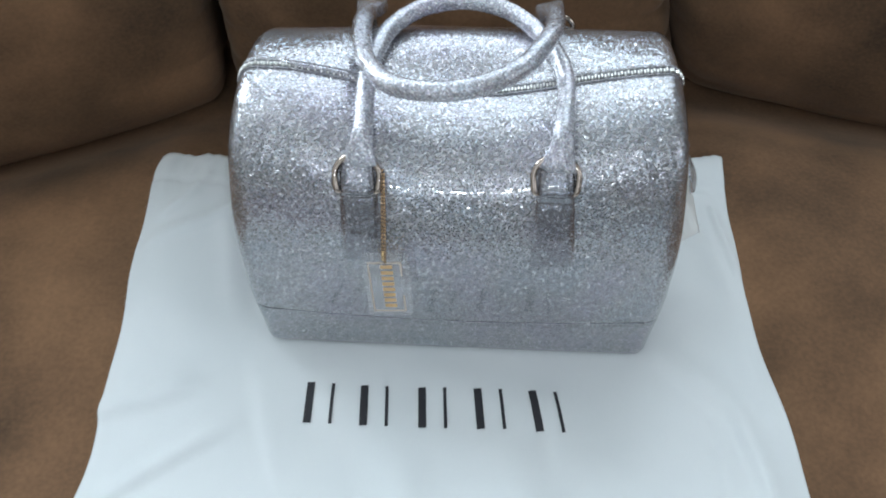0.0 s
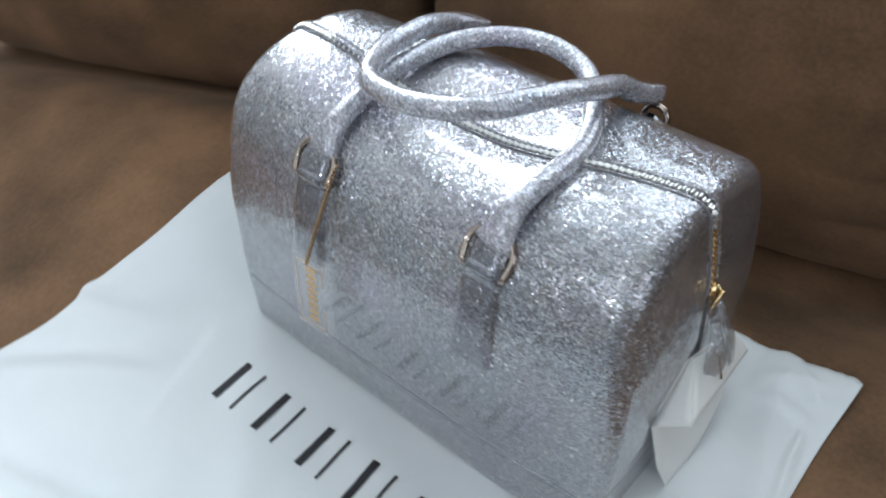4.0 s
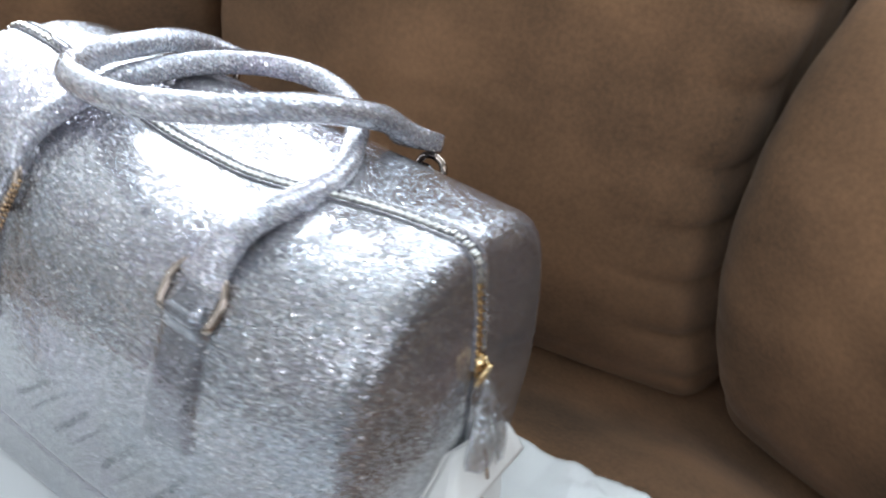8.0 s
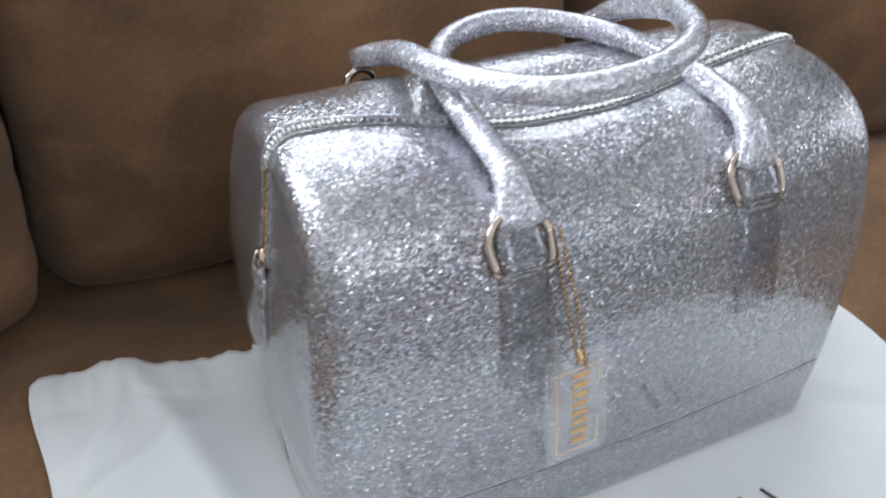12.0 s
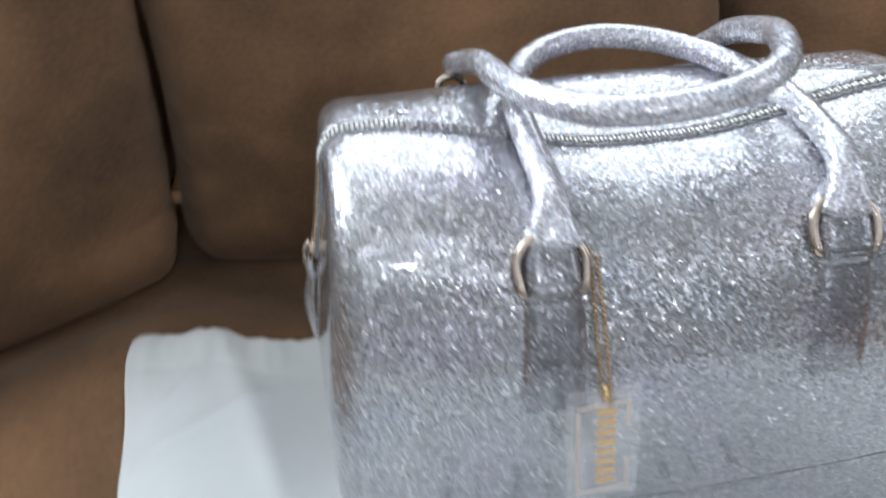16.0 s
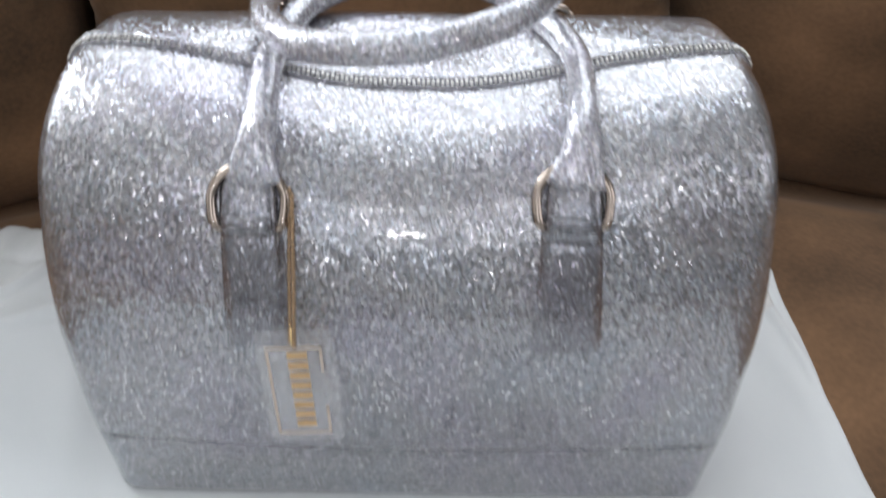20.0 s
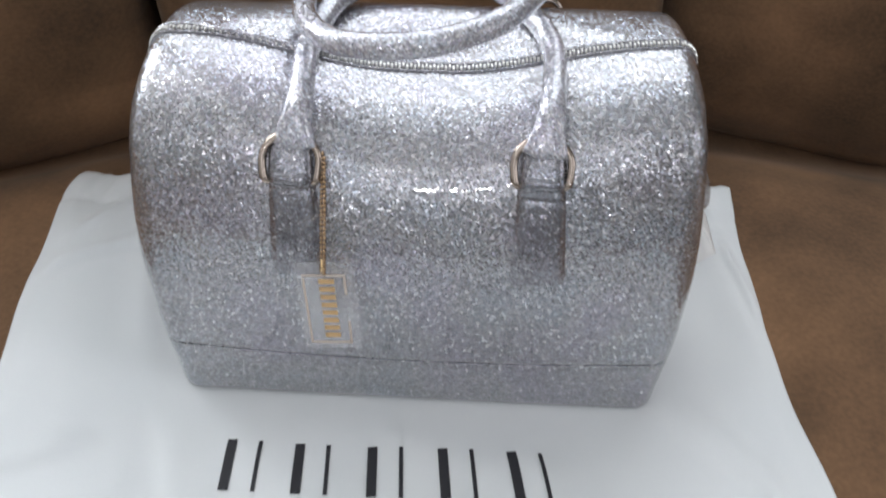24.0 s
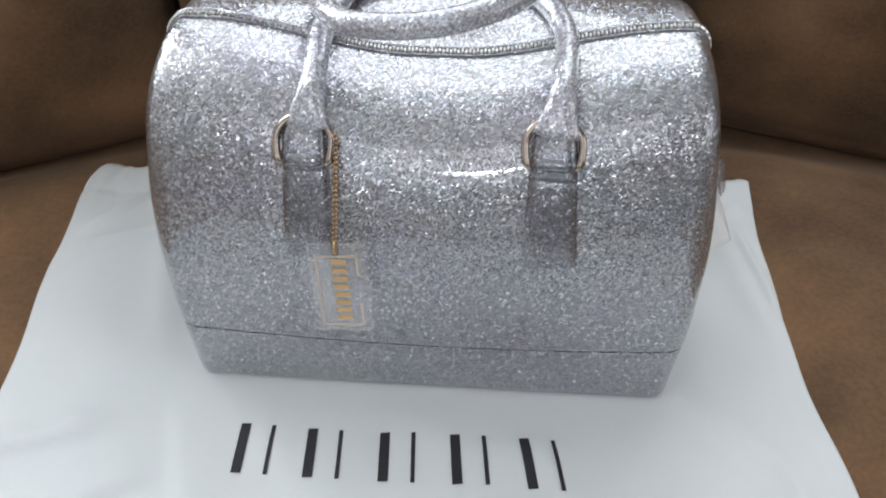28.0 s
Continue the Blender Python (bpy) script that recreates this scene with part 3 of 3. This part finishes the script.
handle([foot(-0.0640, 47, 0.0040), foot(-0.0636, 54, 0.0060), foot(-0.0630, 63, 0.0080), (-0.0615, -0.0120, 0.2205), (-0.0585, 0.0180, 0.2230), (-0.0500, 0.0470, 0.2248), (-0.0290, 0.0705, 0.2268), (0.0025, 0.0790, 0.2285),
        (0.0350, 0.0700, 0.2270), (0.0600, 0.0415, 0.2248), (0.0745, 0.0060, 0.2210), foot(0.0735, 65, 0.0080), foot(0.0708, 54, 0.0060), foot(0.0685, 47, 0.0040)], 0.26)
handle([(-0.0695, 0.0970, 0.2105), (-0.0705, 0.0720, 0.2215), (-0.0695, 0.0440, 0.2315), (-0.0670, 0.0170, 0.2350), (-0.0590, -0.0150, 0.2390), (-0.0370, -0.0450, 0.2440), (0.0040, -0.0535, 0.2500),
        (0.0400, -0.0375, 0.2550), (0.0600, -0.0010, 0.2540), (0.0665, 0.0310, 0.2455), (0.0665, 0.0570, 0.2350), (0.0670, 0.0770, 0.2215), (0.0670, 0.0985, 0.2115)], 0.52)


def strap(xc, sign, x_low, flare):
    """The flat strap that holds a ring, lying on the bag's side from the ring down, with a rounded loop at its head."""
    rows = []
    for j in range(41):
        v = j / 40
        z = 0.120 + (0.2000 - 0.120) * v
        half = 0.0122 + flare * (1 - v) ** 1.2
        if z > 0.1895:
            half = 0.0122 * math.sqrt(max(0.01, 1 - ((z - 0.1895) / 0.0108) ** 2))
        x0 = xc + (x_low - xc) * (1 - v)
        thick = 0.0034 + 0.0026 * smoothstep(0.170, 0.178, z) - 0.0012 * smoothstep(0.184, 0.196, z) - 0.0010 * math.exp(-(((z - 0.172) / 0.0016) ** 2))
        row = []
        for k in range(11):
            w = -1 + 2 * k / 10
            lift = thick * (1 - abs(w) ** 8) if abs(w) < 1 else -0.001
            p, n = on_bag((x0 + half * w, -0.3 * sign, z), (0, sign, 0))
            row.append(p + n * lift)
        rows.append(row)
    bm, _ = grid_mesh(rows)
    bmesh.ops.recalc_face_normals(bm, faces=bm.faces)
    return part("ring_strap", bm, STRAP, bag)


def ring(xc, sign, z0, lean, wide=1.0):
    """A metal D-ring lying against the bag, through the strap's loop."""
    p0, n0 = on_bag((xc, -0.3 * sign, z0), (0, sign, 0))
    p1, n1 = on_bag((xc, -0.3 * sign, z0 + 0.02), (0, sign, 0))
    up = (p1 - p0).normalized()
    o = p0 + n0 * 0.0036
    if sign < 0:
        up = Vector((0, 0, 1))
    up = (up + n0 * lean).normalized()
    right, up = Vector((wide, 0, 0)), up * wide
    pts = [o + right * -0.0085 - up * 0.0005 - n0 * 0.0038, o + right * -0.0135 + up * 0.0012]
    for k in range(9):
        a = math.pi * (1.06 - 1.12 * k / 8)
        pts.append(o + right * (0.0152 * math.cos(a)) + up * (0.0110 + 0.0142 * math.sin(a)))
    pts += [o + right * 0.0135 + up * 0.0012, o + right * 0.0085 - up * 0.0005 - n0 * 0.0038]
    path = spline(pts, 60, closed=True)
    return part("d_ring", tube(path, 0.0022, 10, closed=True), CHROME, bag, "polished champagne metal D-ring")


for xc, x_low in ((-0.0650, -0.0635), (0.0678, 0.0700)):
    for sign in (1, -1):
        xx = xc if sign == 1 else xc * (1.2 if xc < 0 else 1.12)
        strap(xx, sign, x_low if sign == 1 else xx, 0.0048)
        ring(xx, sign, (0.1752 if xc < 0 else 0.1778) if sign == 1 else 0.190, 0.10 if sign == 1 else 0.14, 1.0 if sign == 1 else 0.54)
        p, n = on_bag((xx, -0.3 * sign, (0.1768 if xc < 0 else 0.1793) if sign == 1 else 0.1905), (0, sign, 0))
        loop = [p + n * 0.0032 + Vector((dx, 0, 0)) for dx in np.linspace(-0.0098, 0.0098, 9)]
        part("strap_loop", tube(loop, [0.0030] + [0.0042] * 7 + [0.0030], 10), STRAP, bag)


def leaf(name, root, tip, half, normal, material, parent, thick=0.0028, label=""):
    """A leaf-shaped zip pull of clear plastic, from root to tip."""
    root, tip, normal = Vector(root), Vector(tip), Vector(normal).normalized()
    d = tip - root
    side = d.cross(normal).normalized()
    nn = side.cross(d).normalized()
    front, back = [], []
    for i in range(15):
        t = i / 14
        w = half * (0.38 + 0.62 * smoothstep(0, 0.75, t)) * math.sqrt(max(0.02, 1 - max(0, (t - 0.8) / 0.2) ** 2.5))
        c = root + d * t + nn * (0.002 * math.sin(math.pi * t))
        front.append([c + side * (w * k) + nn * (thick * 0.5 * (1 - abs(k) ** 5)) for k in np.linspace(-1, 1, 9)])
        back.append([c + side * (w * k) - nn * (thick * 0.5 * (1 - abs(k) ** 5)) for k in np.linspace(-1, 1, 9)])
    rows = [f + b[-2:0:-1] for f, b in zip(front, back)]
    bm, vs = grid_mesh(rows, True)
    bm.faces.new(vs[0])
    bm.faces.new(vs[-1])
    bmesh.ops.recalc_face_normals(bm, faces=bm.faces)
    return part(name, bm, material, parent, label)


def torus(name, centre, axis_a, axis_b, ra, rb, wire_r, material, parent, label=""):
    c, a, b = Vector(centre), Vector(axis_a).normalized(), Vector(axis_b).normalized()
    path = [c + a * (ra * math.cos(t)) + b * (rb * math.sin(t)) for t in np.linspace(0, 2 * math.pi, 25)[:-1]]
    return part(name, tube(path, wire_r, 8, closed=True), material, parent, label)


def slider(p, d, n, metal=GOLD, label="small gold-coloured zip slider"):
    """The wedge-shaped metal slider with its bridge."""
    side = n.cross(d)
    m = Matrix((d, side, n)).transposed().to_4x4()
    m.translation = p
    bm = box_bm(-0.006, 0.006, -0.0045, 0.0045, 0.0004, 0.0036)
    for v in bm.verts:
        if v.co.x < 0:
            v.co.y *= 0.7
    bmesh.ops.bevel(bm, geom=bm.edges[:], offset=0.0012, segments=2, affect="EDGES")
    bm.transform(m)
    ob = part("zip_slider", bm, metal, bag, label)
    path = [m @ Vector((0.005 * math.cos(t), 0, 0.003 + 0.003 * math.sin(t))) for t in np.linspace(0, math.pi, 9)]
    part("bridge", tube(path, 0.0011, 8), metal, ob)
    return ob


p, d, n = zip_at(dists[-1] - 0.002)
sl = slider(p, d, n)
torus("pull_ring", local((0.1700, 0.0118, 0.1618)), (0, 1, 0.2), (0.25, 0, 1), 0.0048, 0.0056, 0.0012, GOLD, sl, "gold-coloured ring")
leaf("pull_head", local((0.1706, 0.0125, 0.1600)), local((0.1728, 0.0138, 0.1455)), 0.0062, (1, 0.0, 0.1), PULL, sl, 0.0052, "clear plastic head of the zip pull")
leaf("zip_pull", local((0.1735, 0.0080, 0.1500)), local((0.1850, -0.0010, 0.1190)), 0.0086, (1, -0.45, 0.3), PULL, sl, label="clear smoky glitter plastic pull tab")
leaf("zip_pull", local((0.1735, 0.0172, 0.1490)), local((0.1865, 0.0218, 0.1122)), 0.0098, (1, 0.25, 0.3), PULL, sl, label="clear smoky glitter plastic pull tab")
p, d, n = zip_at(0.002)
sl = slider(p, -d, n, CHROME, "small silver-coloured zip slider")
leaf("pull_head", p + Vector((-0.0020, 0, 0.0)), p + Vector((-0.0034, 0.0010, -0.0150)), 0.0068, (-0.95, -0.30, 0.15), PULL, sl, 0.0038, "clear plastic head of the zip pull")
leaf("zip_pull", p + Vector((-0.0032, 0.0005, -0.0120)), p + Vector((-0.0066, 0.0125, -0.0600)), 0.0108, (-0.95, -0.30, 0.15), PULL, sl, label="clear smoky glitter plastic pull tab")

# ---- the hang tag on its ball chain ----
tag = thing("hang_tag", "clear plastic hang tag with gold print on a gold ball chain", "bag tag")
O = Vector((-0.0445, -0.0975, 0.1405))
TX = Vector((0.994, 0.02, 0.085)).normalized()
TY = Vector((0.06, -0.10, -1.0)).normalized()
TX = (TX - TY * TX.dot(TY)).normalized()
TN = TX.cross(TY).normalized()
if TN.y > 0:
    TN = -TN


def tag_box(x0, x1, y0, y1, h0, h1, bevel=0.0):
    bm = box_bm(x0, x1, y0, y1, h0, h1)
    if bevel:
        bmesh.ops.bevel(bm, geom=bm.edges[:], offset=bevel, segments=2, affect="EDGES")
    m = Matrix((TX, TY, TN)).transposed().to_4x4()
    m.translation = O
    bm.transform(m)
    bmesh.ops.recalc_face_normals(bm, faces=bm.faces)
    return bm


part("tag_plate", tag_box(-0.0165, 0.0165, 0.0, 0.061, -0.0016, 0.0016, 0.0007), TAGPLASTIC, tag, "clear plastic plate", smooth=False)
for x0, x1, y0, y1 in ((-0.0125, 0.0115, 0.0065, 0.0077), (-0.0125, -0.0113, 0.009, 0.0565), (-0.0125, 0.0115, 0.0553, 0.0565), (0.0103, 0.0115, 0.0065, 0.020), (0.0103, 0.0115, 0.040, 0.0565)):
    part("frame_line", tag_box(x0, x1, y0, y1, 0.0015, 0.0019), PALE_PRINT, tag, "pale printed line", smooth=False)
for k in range(8):
    y0 = 0.0095 + 0.0056 * k
    part("print_bar", tag_box(-0.0035, 0.0050, y0, y0 + 0.0031, 0.0015, 0.0020), GOLD_PRINT, tag, "gold printed bar", smooth=False)
bm = bmesh.new()
bmesh.ops.create_icosphere(bm, subdivisions=1, radius=0.00138)
bead_mesh = bpy.data.meshes.new("bead")
bm.to_mesh(bead_mesh)
bm.free()
for p in bead_mesh.polygons:
    p.use_smooth = True
bead_mesh.materials.append(CHAIN)
top = BAGM @ (on_bag((-0.0478, -0.3, 0.186), (0, 1, 0), 0.0055)[0])
chain = part("chain_link", tube(spline([O + TY * 0.004 + TN * 0.002, O + TY * 0.001 + TN * 0.0035, O - TY * 0.003], 8), 0.0009, 6), GOLD, tag, "small gold chain connector")
for s, sway, outward in ((-1, 0.0010, 0.0), (1, 0.0014, 0.0055)):
    mid = top.lerp(O, 0.55) + Vector((sway * s, -outward, 0))
    for q in spline([top + Vector((0.0008 * s, -0.7 * outward, 0)), mid, O + TY * 0.003 + TN * (0.002 + 0.55 * outward) + Vector((0.001 * s, 0, 0))], 26):
        ob = new("chain_bead", bead_mesh)
        ob.parent = chain
        ob.location = q

# ---- the folded card under the zip pull ----
card = thing("price_card", "folded white paper card tied to the zip pull", "card")


def sheet(name, rows, material, parent, thick, label=""):
    bm, vs = grid_mesh([[Vector(p) for p in r] for r in rows])
    bmesh.ops.subdivide_edges(bm, edges=bm.edges[:], cuts=3, use_grid_fill=True)
    ob = part(name, bm, material, parent, label)
    m = ob.modifiers.new("thick", "SOLIDIFY")
    m.thickness, m.offset = thick, 0
    return ob


sheet("back_panel", [[(0.168, -0.008, 0.122), (0.173, 0.018, 0.121), (0.176, 0.040, 0.117)], [(0.1695, -0.034, 0.0900), (0.176, 0.010, 0.090), (0.179, 0.046, 0.088)],
                     [(0.177, -0.020, 0.036), (0.182, 0.022, 0.046), (0.180, 0.060, 0.052)], [(0.1835, -0.008, 0.005), (0.185, 0.030, 0.012), (0.181, 0.0695, 0.0215)]], CARD, card, 0.0007, "lower leaf of the card")
sheet("side_fold", [[(0.1705, -0.0015, 0.1236), (0.1702, -0.0175, 0.1072), (0.1698, -0.0345, 0.0908)], [(0.1722, -0.001, 0.1240), (0.1805, -0.0160, 0.1130), (0.1896, -0.0285, 0.1026)]], CARD, card, 0.0007, "turned-in side of the card")
sheet("flap", [[(0.1722, -0.001, 0.1242), (0.1775, 0.018, 0.1242), (0.1795, 0.036, 0.121)], [(0.1806, -0.016, 0.1132), (0.1840, 0.016, 0.1130), (0.1848, 0.042, 0.1105)],
               [(0.1897, -0.0285, 0.1028), (0.1897, 0.0080, 0.1040), (0.1886, 0.0478, 0.1000)]], CARD, card, 0.0007, "folded-down flap of the card")
sheet("logo_border", [[(0.1800, -0.0024, 0.1000), (0.1812, 0.0200, 0.1010)], [(0.1822, -0.0006, 0.0822), (0.1835, 0.0217, 0.0807)]], PALE_PRINT, card, 0.0008, "pale border of the printed square")
sheet("logo_plate", [[(0.1806, -0.0012, 0.0990), (0.1818, 0.0188, 0.0998)], [(0.1829, 0.0006, 0.0835), (0.1841, 0.0204, 0.0820)]], COPPER_PRINT, card, 0.0010, "copper-coloured square print")
part("wire_tie", tube(spline([(0.1822, 0.0082, 0.1255), (0.1850, 0.0078, 0.1185), (0.1880, 0.0072, 0.1105)], 8), 0.0007, 8), CHAIN, card, "thin dark copper wire tie")
